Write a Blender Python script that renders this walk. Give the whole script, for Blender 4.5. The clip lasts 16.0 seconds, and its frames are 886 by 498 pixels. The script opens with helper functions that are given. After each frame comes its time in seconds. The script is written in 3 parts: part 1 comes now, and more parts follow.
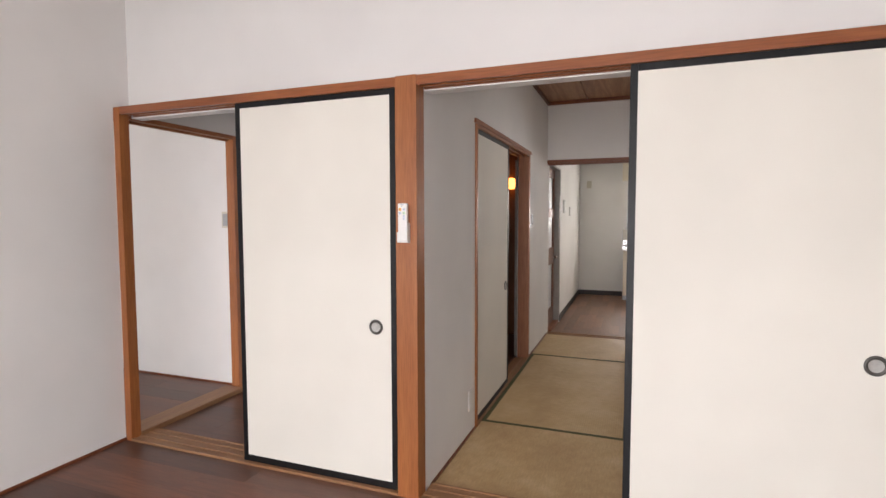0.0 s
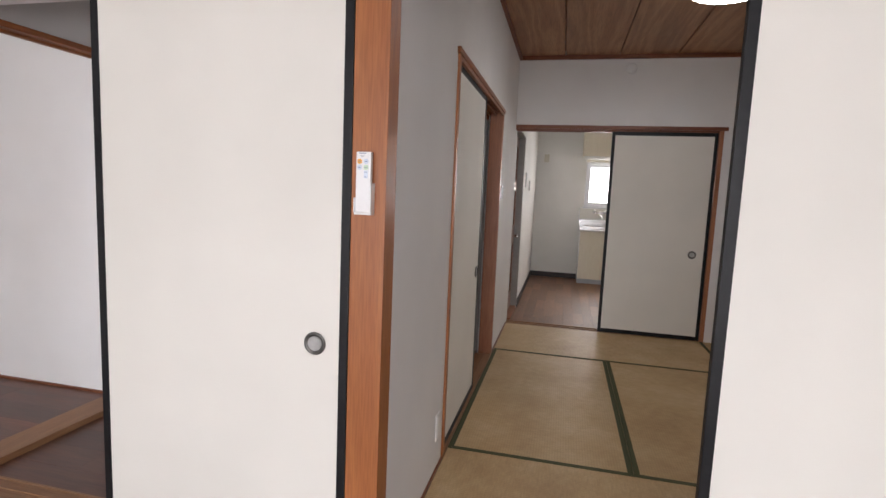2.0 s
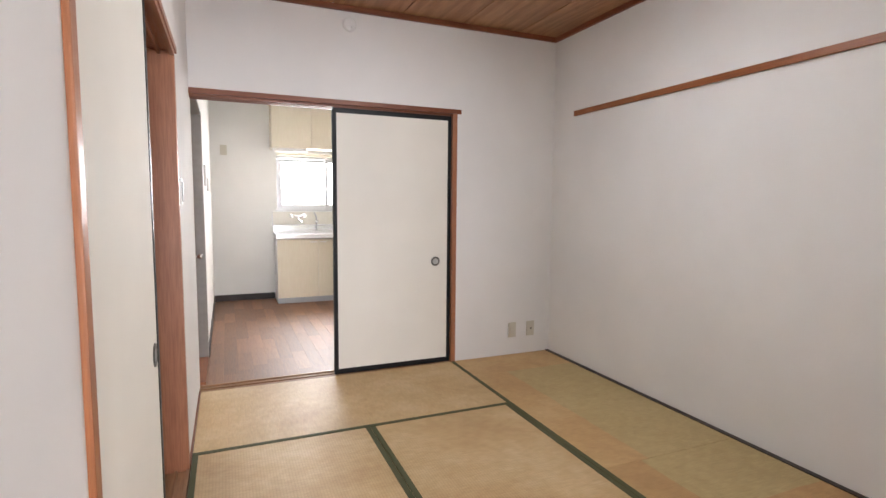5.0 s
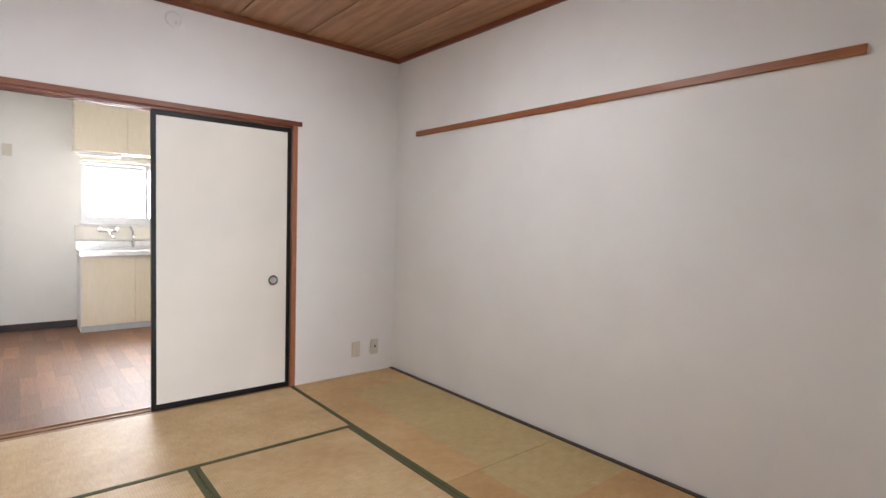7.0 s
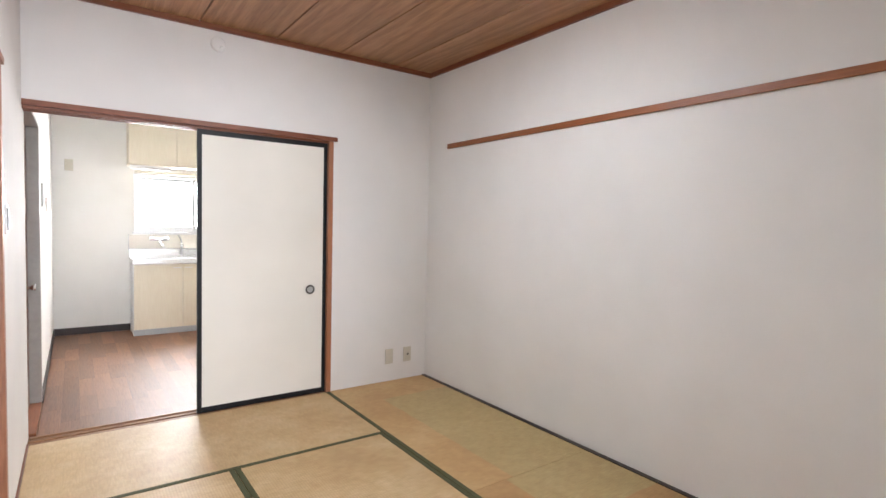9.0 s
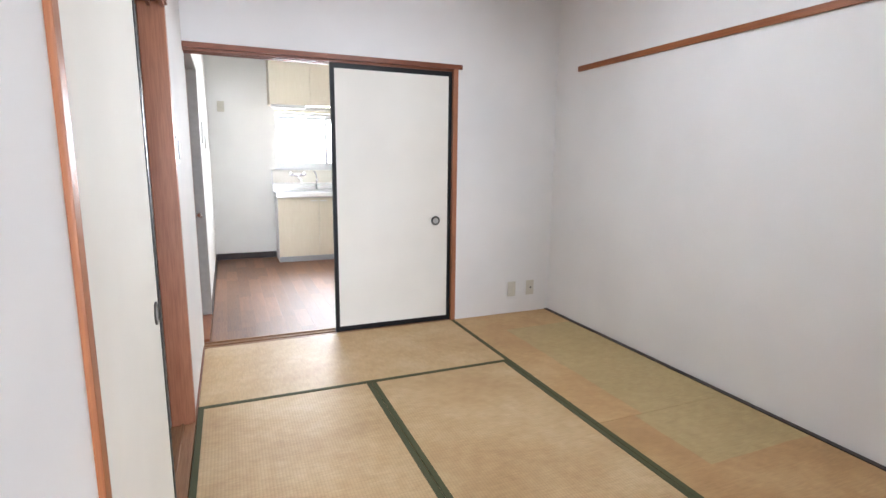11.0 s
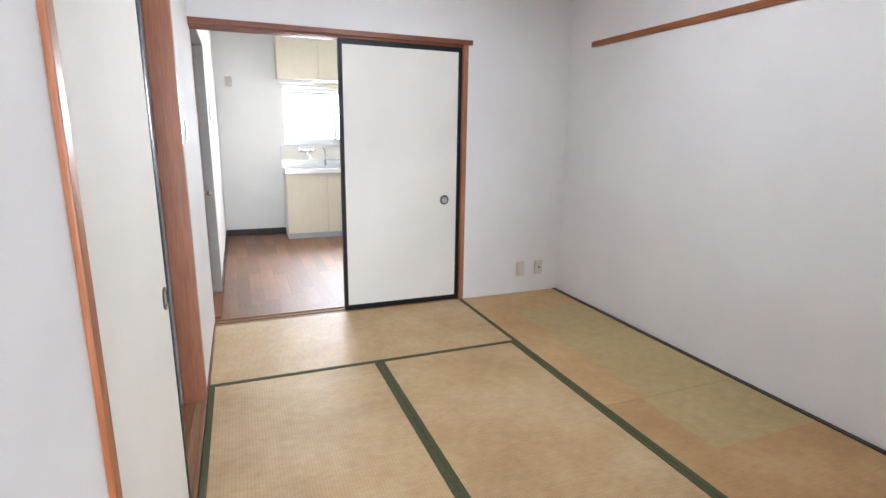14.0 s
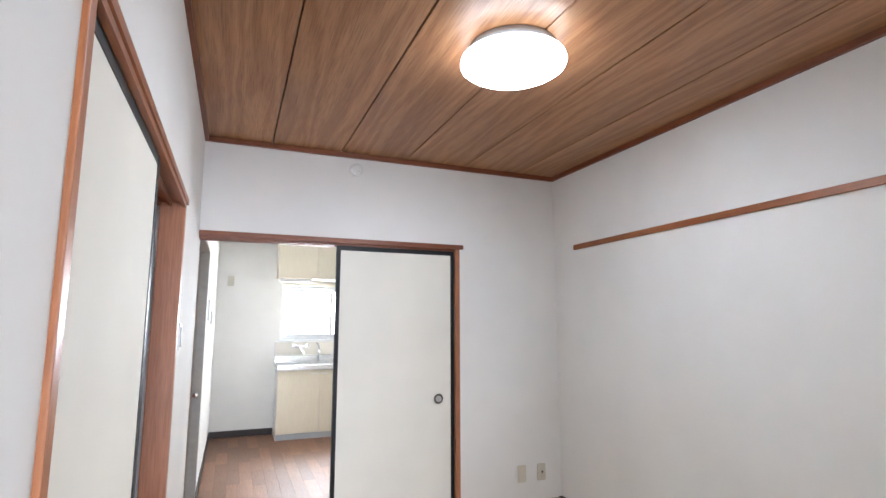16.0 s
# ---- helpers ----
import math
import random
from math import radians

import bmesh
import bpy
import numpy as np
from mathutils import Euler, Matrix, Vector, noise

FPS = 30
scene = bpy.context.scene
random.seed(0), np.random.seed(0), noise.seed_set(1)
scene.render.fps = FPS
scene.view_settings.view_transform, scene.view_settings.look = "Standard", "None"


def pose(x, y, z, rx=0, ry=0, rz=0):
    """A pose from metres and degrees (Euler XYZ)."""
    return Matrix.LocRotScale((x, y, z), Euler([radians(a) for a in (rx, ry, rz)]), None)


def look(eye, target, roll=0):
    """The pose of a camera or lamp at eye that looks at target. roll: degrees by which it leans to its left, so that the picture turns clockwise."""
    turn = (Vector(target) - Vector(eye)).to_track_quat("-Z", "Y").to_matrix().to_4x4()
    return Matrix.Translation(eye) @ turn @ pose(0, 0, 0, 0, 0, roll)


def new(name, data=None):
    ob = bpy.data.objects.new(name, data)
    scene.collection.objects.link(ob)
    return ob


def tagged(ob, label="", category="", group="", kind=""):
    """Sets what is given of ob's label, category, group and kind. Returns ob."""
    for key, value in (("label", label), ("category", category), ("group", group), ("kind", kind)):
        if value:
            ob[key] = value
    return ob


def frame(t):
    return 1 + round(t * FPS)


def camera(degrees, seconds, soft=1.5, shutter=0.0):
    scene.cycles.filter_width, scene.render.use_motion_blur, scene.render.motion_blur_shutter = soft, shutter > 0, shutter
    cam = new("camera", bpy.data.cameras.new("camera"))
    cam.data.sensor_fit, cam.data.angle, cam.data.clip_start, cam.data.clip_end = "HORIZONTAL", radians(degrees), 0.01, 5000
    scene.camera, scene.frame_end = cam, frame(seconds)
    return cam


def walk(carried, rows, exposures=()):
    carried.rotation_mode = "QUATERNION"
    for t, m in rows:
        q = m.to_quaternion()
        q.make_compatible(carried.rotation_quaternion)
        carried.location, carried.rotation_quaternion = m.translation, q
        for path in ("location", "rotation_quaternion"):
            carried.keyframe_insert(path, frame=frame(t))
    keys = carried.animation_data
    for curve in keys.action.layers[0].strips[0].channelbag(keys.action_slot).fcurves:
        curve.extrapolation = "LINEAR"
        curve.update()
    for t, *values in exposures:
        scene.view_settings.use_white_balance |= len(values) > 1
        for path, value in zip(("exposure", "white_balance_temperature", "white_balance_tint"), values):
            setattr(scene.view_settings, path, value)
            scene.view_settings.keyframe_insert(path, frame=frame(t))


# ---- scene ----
cam = camera(81.48, 16.0)
PATH = [
    (0, (0.8959, -2.0501, 1.2890), (0.1988, -0.1797, 1.1638), -0.14),
    (0.5, (0.8927, -2.0174, 1.2838), (0.2035, -0.1461, 1.1320), 1.68),
    (1, (0.8028, -1.8837, 1.2576), (0.1235, -0.0133, 1.0576), 2.25),
    (1.5, (0.6735, -1.6196, 1.2657), (0.0404, 0.2645, 1.0430), 1.65),
    (2, (0.4885, -1.3399, 1.2518), (0.0402, 0.5961, 1.0266), 2.46),
    (2.5, (0.3421, -1.0518, 1.2713), (0.1766, 0.9280, 1.0416), 1.13),
    (3, (0.2728, -0.7205, 1.2776), (0.2365, 1.2731, 1.1214), 0.09),
    (3.5, (0.2050, -0.4362, 1.2688), (0.3094, 1.5560, 1.1265), -0.24),
    (4, (0.1916, -0.1707, 1.2496), (0.5819, 1.7837, 1.0824), -0.22),
    (6.5, (0.2156, 0.1255, 1.2042), (1.3358, 1.7780, 1.0833), 1.44),
    (7, (0.2401, 0.0864, 1.2164), (1.5158, 1.6231, 1.1112), 1.57),
    (7.5, (0.2338, 0.0338, 1.2569), (1.5918, 1.4982, 1.1498), 1.79),
    (8, (0.2366, 0.0243, 1.2604), (1.6019, 1.4827, 1.1655), 1.77),
    (8.5, (0.2353, 0.0294, 1.2665), (1.5467, 1.5366, 1.1747), 1.55),
    (9, (0.2308, 0.0023, 1.2746), (1.3927, 1.6274, 1.1786), 1.35),
    (9.5, (0.2170, 0.0295, 1.2572), (1.2218, 1.7563, 1.1653), 1.24),
    (12, (0.2049, 0.0653, 1.2201), (0.8995, 1.8484, 0.6388), 0.69),
    (12.5, (0.2073, 0.0707, 1.2171), (0.8929, 1.8270, 0.5495), 0.64),
    (13, (0.2151, 0.0794, 1.2073), (0.8976, 1.8329, 0.5296), 0.69),
    (13.5, (0.2138, 0.0829, 1.2190), (0.9025, 1.8454, 0.5715), 0.78),
    (14, (0.2194, 0.0776, 1.2581), (0.9381, 1.8915, 0.8185), 0.82),
    (14.5, (0.2268, 0.0727, 1.2629), (0.9762, 1.9160, 1.0613), 0.77),
    (15, (0.2118, 0.0795, 1.2972), (0.9745, 1.9284, 1.3003), 0.52),
    (15.5, (0.2102, 0.0832, 1.3131), (0.9662, 1.9276, 1.4769), 0.22),
    (16, (0.2265, 0.0681, 1.3212), (0.9684, 1.9040, 1.6020), -0.03),
]
walk(cam, [(t, look(eye, target, roll)) for t, eye, target, roll in PATH], exposures=[(0.0, -0.32, 6850, 14), (1.0, -0.32, 6650, 14), (2.0, -0.42, 6550, 14), (3.0, -0.3, 6700, 15), (3.5, -0.06, 6750, 15), (4.2, 0.76, 6600, 14), (6.5, 0.95, 6300, 12), (7.5, 1.0, 6300, 12), (8.5, 1.24, 6250, 12), (9.5, 1.18, 6150, 10), (12.0, 1.2, 5750, 9), (16.0, 1.11, 5800, 8)])

# ---- light ----
world = bpy.data.worlds.new("sky")
scene.world = world
world.use_nodes = True
wn = world.node_tree
sky = wn.nodes.new("ShaderNodeTexSky")
sky.sky_type, sky.sun_disc = "NISHITA", False
sky.sun_elevation, sky.sun_rotation = radians(48), radians(200)
wn.links.new(sky.outputs[0], wn.nodes["Background"].inputs[0])
wn.nodes["Background"].inputs[1].default_value = 0.12

sun = new("sun", bpy.data.lights.new("sun", "SUN"))
sun.data.energy, sun.data.angle, sun.data.color = 3.5, radians(0.5), (1.0, 0.93, 0.82)
sun.matrix_world = look((1.5, -8.0, 9.0), (0.3, -4.0, 0.0))


def window_light(name, eye, target, width, height, watts, color):
    lamp = new(name, bpy.data.lights.new(name, "AREA"))
    lamp.data.shape, lamp.data.size, lamp.data.size_y = "RECTANGLE", width, height
    lamp.data.energy, lamp.data.color = watts, color
    lamp.data.spread = radians(158)
    lamp.matrix_world = look(eye, target)
    return lamp


window_light("daylight_balcony", (0.31, -4.03, 1.1), (0.31, 0, -0.8), 2.96, 1.85, 112, (0.92, 0.945, 1.0))
window_light("daylight_side_room", (-3.2, -4.03, 1.1), (-3.2, 0, -0.6), 1.6, 1.85, 78, (0.90, 0.94, 1.0))
window_light("daylight_kitchen", (1.4, 6.87, 1.445), (1.4, 3, 1.2), 1.2, 0.62, 26, (1.0, 0.985, 0.955))

# ---- materials ----


class Mat:
    """A node material with one principled shader."""

    def __init__(self, name, color=(0.8, 0.8, 0.8), rough=0.5, metal=0.0):
        self.m = bpy.data.materials.new(name)
        self.m.use_nodes = True
        self.t = self.m.node_tree
        self.p = self.t.nodes["Principled BSDF"]
        self.set("Base Color", (*color, 1))
        self.set("Roughness", rough)
        self.set("Metallic", metal)

    def set(self, key, value):
        self.p.inputs[key].default_value = value

    def node(self, kind, **inputs):
        n = self.t.nodes.new("ShaderNode" + kind)
        for key, value in inputs.items():
            n.inputs[key.replace("_", " ")].default_value = value
        return n

    def link(self, a, b):
        self.t.links.new(a, b)

    def coords(self, scale=(1, 1, 1), per_object=0.0):
        tc = self.node("TexCoord")
        mp = self.node("Mapping")
        mp.inputs["Scale"].default_value = scale
        self.link(tc.outputs["Object"], mp.inputs["Vector"])
        if per_object:
            info = self.node("ObjectInfo")
            mul = self.node("Math")
            mul.operation = "MULTIPLY"
            mul.inputs[1].default_value = per_object
            self.link(info.outputs["Random"], mul.inputs[0])
            comb = self.node("CombineXYZ")
            for k in range(3):
                self.link(mul.outputs[0], comb.inputs[k])
            self.link(comb.outputs[0], mp.inputs["Location"])
        return mp.outputs[0]

    def noise(self, vec, scale, detail=4.0, rough=0.55, distortion=0.0):
        n = self.node("TexNoise", Scale=scale, Detail=detail, Roughness=rough, Distortion=distortion)
        self.link(vec, n.inputs["Vector"])
        return n.outputs["Fac"]

    def ramp(self, fac, stops):
        r = self.node("ValToRGB")
        els = r.color_ramp.elements
        while len(els) < len(stops):
            els.new(0.5)
        for e, (at, c) in zip(els, stops):
            e.position, e.color = at, (*c, 1)
        self.link(fac, r.inputs[0])
        return r.outputs[0]

    def mix(self, fac, a, b, kind="MIX"):
        n = self.t.nodes.new("ShaderNodeMix")
        n.data_type, n.blend_type = "RGBA", kind
        if isinstance(fac, float):
            n.inputs[0].default_value = fac
        else:
            self.link(fac, n.inputs[0])
        for k, v in ((6, a), (7, b)):
            if isinstance(v, tuple):
                n.inputs[k].default_value = (*v, 1)
            else:
                self.link(v, n.inputs[k])
        return n.outputs[2]

    def color(self, out):
        self.link(out, self.p.inputs["Base Color"])

    def bump(self, height, strength=0.2, distance=0.002):
        n = self.node("Bump", Strength=strength, Distance=distance)
        self.link(height, n.inputs["Height"])
        self.link(n.outputs[0], self.p.inputs["Normal"])

    def rough_from(self, fac, lo, hi):
        n = self.node("MapRange")
        n.inputs["To Min"].default_value, n.inputs["To Max"].default_value = lo, hi
        self.link(fac, n.inputs["Value"])
        self.link(n.outputs[0], self.p.inputs["Roughness"])


def wallpaper(name, color, grain=420):
    k = Mat(name, color, 0.75)
    v = k.coords()
    big = k.noise(v, 1.3, 3)
    dark = tuple(c * 0.93 for c in color)
    k.color(k.ramp(big, [(0.35, dark), (0.65, color)]))
    k.bump(k.noise(v, grain, 3, 0.7), 0.35, 0.0012)
    k.set("Specular IOR Level", 0.3)
    return k.m


def timber(name, light, dark, along, rough=0.35, per_object=0.0, fine=9.0, coat=0.0, fibre_dark=0.78, spread=1.0):
    """Varnished timber, its grain running along axis 0, 1 or 2."""
    k = Mat(name, light, rough)
    squeeze = [14.0, 14.0, 14.0]
    squeeze[along] = 0.9
    v = k.coords(tuple(squeeze), per_object)
    g = k.noise(v, 1.0, 5, 0.6, 1.2)
    fibre = [fine * 22, fine * 22, fine * 22]
    fibre[along] = fine
    f = k.noise(k.coords(tuple(fibre), per_object), 1.0, 2)
    base = k.ramp(g, [(0.28, dark), (0.52, tuple((a + b) / 2 for a, b in zip(light, dark))), (0.75, light)])
    streak = k.ramp(f, [(0.35, (fibre_dark, fibre_dark * 0.98, fibre_dark * 0.96)), (0.6, (1, 1, 1))])
    c = k.mix(1.0, base, streak, "MULTIPLY")
    if per_object:
        info = k.node("ObjectInfo")
        tone = k.ramp(info.outputs["Random"], [(0.0, tuple(1 - spread * q for q in (0.32, 0.34, 0.34))), (0.5, (0.95, 0.94, 0.93)), (1.0, tuple(1 + spread * q for q in (0.30, 0.22, 0.15)))])
        c = k.mix(1.0, c, tone, "MULTIPLY")
    k.color(c)
    k.bump(f, 0.12, 0.0008)
    k.rough_from(g, rough * 0.8, rough * 1.25)
    k.set("Coat Weight", coat)
    k.set("Coat Roughness", 0.25)
    return k.m


def plain(name, color, rough=0.4, metal=0.0, speck=0.04, scale=60):
    k = Mat(name, color, rough, metal)
    n = k.noise(k.coords(), scale, 4)
    k.color(k.ramp(n, [(0.3, tuple(c * (1 - speck) for c in color)), (0.7, tuple(min(1, c * (1 + speck)) for c in color))]))
    k.rough_from(n, rough * 0.85, rough * 1.2)
    return k.m


def tatami_stuff(name, along, patch=None, tone=(1.0, 1.0, 1.0)):
    """Woven rush; the ribs run across the mat's long axis. patch: a paler, less faded rectangle x0, y0, x1, y1."""
    k = Mat(name, (0.5, 0.38, 0.2), 0.55)
    v = k.coords()
    wave = k.node("TexWave", Scale=24.0, Distortion=0.6, Detail=1.0)
    wave.bands_direction = "Y" if along == 0 else "X"
    wave.inputs["Detail Scale"].default_value = 8.0
    k.link(v, wave.inputs["Vector"])
    fibre = [30.0, 30.0, 30.0]
    fibre[1 - along] = 4.0
    fn = k.noise(k.coords((*[s * 4 for s in fibre],)), 1.0, 3)
    patches = k.noise(v, 2.2, 5, 0.6)
    mid = k.noise(v, 17.0, 5, 0.7)
    base = k.ramp(patches, [(0.30, (0.47, 0.315, 0.150)), (0.5, (0.56, 0.395, 0.205)), (0.72, (0.65, 0.50, 0.295))])
    base = k.mix(1.0, base, tone, "MULTIPLY")
    if patch:
        x0, y0, x1, y1 = patch
        sep = k.node("SeparateXYZ")
        wob = k.noise(v, 5.0, 3)
        k.link(v, sep.inputs[0])

        def inside(out, lo, hi):
            c = k.node("Math")
            c.operation = "COMPARE"
            off = k.node("Math")
            off.operation = "MULTIPLY_ADD"
            off.inputs[1].default_value = 0.03
            k.link(wob, off.inputs[0])
            k.link(out, off.inputs[2])
            k.link(off.outputs[0], c.inputs[0])
            c.inputs[1].default_value, c.inputs[2].default_value = (lo + hi) / 2 + 0.015, (hi - lo) / 2
            return c.outputs[0]
        both = k.node("Math")
        both.operation = "MULTIPLY"
        k.link(inside(sep.outputs[0], x0, x1), both.inputs[0])
        k.link(inside(sep.outputs[1], y0, y1), both.inputs[1])
        inner = k.ramp(patches, [(0.3, (0.45, 0.340, 0.155)), (0.7, (0.52, 0.405, 0.200))])
        base = k.mix(both.outputs[0], base, inner)
    worn = k.ramp(mid, [(0.3, (0.86, 0.82, 0.76)), (0.62, (1, 1, 1))])
    c = k.mix(0.8, base, worn, "MULTIPLY")
    c = k.mix(0.5, c, k.ramp(fn, [(0.3, (0.75, 0.72, 0.66)), (0.7, (1.08, 1.06, 1.02))]), "MULTIPLY")
    c = k.mix(0.22, c, k.ramp(wave.outputs["Fac"], [(0.05, (0.62, 0.58, 0.5)), (0.4, (1, 1, 1))]), "MULTIPLY")
    k.color(c)
    k.bump(wave.outputs["Fac"], 0.22, 0.001)
    k.rough_from(patches, 0.45, 0.62)
    return k.m


WALL = wallpaper("white_wallpaper", (0.80, 0.785, 0.765))
WALL_KITCHEN = wallpaper("kitchen_wallpaper", (0.84, 0.83, 0.80))
CEIL_WHITE = wallpaper("white_ceiling_paper", (0.82, 0.80, 0.77), 300)
POST_WOOD = timber("orange_varnished_post", (0.43, 0.155, 0.047), (0.31, 0.098, 0.028), 2, 0.44, coat=0.05)
BEAM_WOOD = timber("orange_varnished_beam", (0.36, 0.115, 0.034), (0.24, 0.064, 0.020), 0, 0.33, coat=0.3)
BEAM_WOOD_Y = timber("orange_varnished_beam_along", (0.37, 0.135, 0.045), (0.26, 0.080, 0.026), 1, 0.42, coat=0.0)
TRIM_DARK = timber("red_brown_trim", (0.255, 0.082, 0.032), (0.17, 0.048, 0.020), 0, 0.4)
TRIM_DARK_Y = timber("red_brown_trim_along", (0.255, 0.082, 0.032), (0.17, 0.048, 0.020), 1, 0.4)
POST_BROWN = timber("red_brown_post", (0.44, 0.185, 0.090), (0.32, 0.120, 0.055), 2, 0.4)
SILL_WOOD = timber("worn_sill", (0.40, 0.215, 0.105), (0.27, 0.13, 0.060), 0, 0.5)
SILL_WOOD_Y = timber("worn_sill_along", (0.40, 0.215, 0.105), (0.27, 0.13, 0.060), 1, 0.5)
FLOOR_WOOD = timber("brown_floorboard", (0.185, 0.078, 0.046), (0.105, 0.042, 0.025), 0, 0.34, per_object=37.0)
KITCHEN_WOOD = timber("kitchen_floorboard", (0.30, 0.158, 0.092), (0.205, 0.102, 0.058), 0, 0.5, per_object=37.0, spread=0.7)

k = Mat("ceiling_board", (0.4, 0.2, 0.1), 0.42)
geo = k.node("NewGeometry")
shift = k.node("CombineXYZ")
for n in (0, 1):
    step = k.node("Math")
    step.operation = "MULTIPLY"
    step.inputs[1].default_value = 23.0 + 8 * n
    k.link(geo.outputs["Random Per Island"], step.inputs[0])
    k.link(step.outputs[0], shift.inputs[n])
tc = k.node("TexCoord")
mp = k.node("Mapping")
mp.inputs["Scale"].default_value = (1.0, 0.10, 1.0)
k.link(tc.outputs["Object"], mp.inputs["Vector"])
k.link(shift.outputs[0], mp.inputs["Location"])
wav = k.node("TexWave", Scale=3.2, Distortion=16.0, Detail=4.0)
wav.bands_direction = "X"
wav.inputs["Detail Scale"].default_value = 1.6
k.link(mp.outputs[0], wav.inputs["Vector"])
fib = k.noise(k.coords((210, 7, 210)), 1.0, 3)
blot = k.noise(mp.outputs[0], 3.0, 4)
c = k.ramp(wav.outputs["Fac"], [(0.05, (0.36, 0.170, 0.075)), (0.5, (0.41, 0.205, 0.094)), (0.95, (0.455, 0.240, 0.115))])
c = k.mix(0.8, c, k.ramp(blot, [(0.3, (0.78, 0.74, 0.70)), (0.7, (1.1, 1.1, 1.1))]), "MULTIPLY")
c = k.mix(1.0, c, k.ramp(fib, [(0.32, (0.70, 0.66, 0.62)), (0.55, (1, 1, 1))]), "MULTIPLY")
k.color(c)
CEIL_WOOD = k.m
CAB_WOOD = timber("pale_cabinet_wood", (0.79, 0.72, 0.58), (0.76, 0.69, 0.54), 2, 0.4, fibre_dark=0.95)
DOOR_WOOD = timber("brown_door_wood", (0.26, 0.10, 0.045), (0.17, 0.06, 0.025), 2, 0.35)
FUSUMA = wallpaper("fusuma_paper", (0.80, 0.768, 0.695), 260)
LACQUER = plain("black_lacquer", (0.009, 0.009, 0.010), 0.42, speck=0.2)
LACQUER.node_tree.nodes["Principled BSDF"].inputs["Specular IOR Level"].default_value = 0.3
BORDER = plain("tatami_border", (0.072, 0.074, 0.030), 0.8, speck=0.25, scale=300)
BORDER_DARK = plain("tatami_border_dark", (0.030, 0.030, 0.018), 0.8, speck=0.25, scale=300)
BASE_DARK = plain("dark_baseboard", (0.028, 0.018, 0.015), 0.45)
STEEL = plain("stainless_steel", (0.62, 0.62, 0.62), 0.24, 1.0)
CHROME = plain("chrome", (0.75, 0.75, 0.76), 0.1, 1.0)
PEWTER = plain("pewter", (0.12, 0.115, 0.105), 0.35, 0.7, 0.2)
CUP_GREY = plain("grey_cup", (0.40, 0.39, 0.37), 0.55, 0.2, 0.1)
WHITE_PLASTIC = plain("white_plastic", (0.80, 0.79, 0.77), 0.35, speck=0.02)
IVORY = plain("ivory_plastic", (0.60, 0.56, 0.47), 0.4, speck=0.03)
GREY_PLASTIC = plain("grey_plastic", (0.35, 0.35, 0.35), 0.45)
ORANGE_KEY = plain("orange_key", (0.85, 0.42, 0.06), 0.4)
BLUE_KEY = plain("pale_blue_key", (0.62, 0.68, 0.76), 0.4)
GREEN_KEY = plain("pale_green_key", (0.55, 0.70, 0.50), 0.4)
KEY_INK = plain("key_ink", (0.22, 0.26, 0.34), 0.5)
DARK_SLOT = plain("dark_slot", (0.02, 0.02, 0.02), 0.6)
PLATE_GREY = plain("light_grey_plate", (0.58, 0.57, 0.55), 0.45)
TOE_GREY = plain("grey_toe_board", (0.42, 0.44, 0.46), 0.45)
SPLASH = plain("beige_splash_panel", (0.70, 0.66, 0.58), 0.25, speck=0.03)
JAMB_GREY = plain("grey_brown_jamb", (0.29, 0.27, 0.245), 0.45, speck=0.08, scale=20)
ALU = plain("aluminium", (0.55, 0.55, 0.55), 0.35, 0.8)

k = Mat("window_glass", (1, 1, 1), 0.03)
k.set("Transmission Weight", 1.0)
k.set("IOR", 1.45)
GLASS = k.m
k = Mat("frosted_glass", (0.97, 0.98, 1.0), 0.45)
k.set("Transmission Weight", 1.0)
FROST = k.m


def glow(name, color, strength):
    k = Mat(name, color, 0.5)
    k.set("Emission Color", (*color, 1))
    k.set("Emission Strength", strength)
    return k.m


LAMP_GLOW = glow("lamp_diffuser", (0.95, 0.975, 1.0), 23.5)
RIM_GLOW = glow("lamp_rim", (0.95, 0.975, 1.0), 3.2)
BULB_GLOW = glow("warm_bulb", (1.0, 0.38, 0.07), 7.0)
SKY_GLOW = glow("bright_outdoors", (0.97, 0.985, 1.0), 3.0)

# ---- building helpers ----


def cube(bm, x0, y0, z0, x1, y1, z1, bevel=0.0):
    made = bmesh.ops.create_cube(bm, size=1.0, matrix=Matrix.Translation(((x0 + x1) / 2, (y0 + y1) / 2, (z0 + z1) / 2)) @ Matrix.Diagonal((abs(x1 - x0), abs(y1 - y0), abs(z1 - z0), 1)))
    if bevel:
        edges = {e for v in made["verts"] for e in v.link_edges}
        bmesh.ops.bevel(bm, geom=list(edges), offset=bevel, segments=2, profile=0.6, affect="EDGES")
    return bm


def cubes(*boxes, bevel=0.0):
    bm = bmesh.new()
    for b in boxes:
        cube(bm, *b, bevel=bevel)
    return bm


def lathe(profile, m=None, steps=40):
    """A surface of revolution round z from (radius, height) pairs."""
    bm = bmesh.new()
    rings = []
    for r, z in profile:
        rings.append([bm.verts.new((max(r, 0.0002) * math.cos(2 * math.pi * i / steps), max(r, 0.0002) * math.sin(2 * math.pi * i / steps), z)) for i in range(steps)])
    for a, b in zip(rings, rings[1:]):
        for i in range(steps):
            f = bm.faces.new((a[i], a[(i + 1) % steps], b[(i + 1) % steps], b[i]))
            f.smooth = True
    bmesh.ops.recalc_face_normals(bm, faces=bm.faces)
    if m is not None:
        bmesh.ops.transform(bm, matrix=m, verts=bm.verts)
    return bm


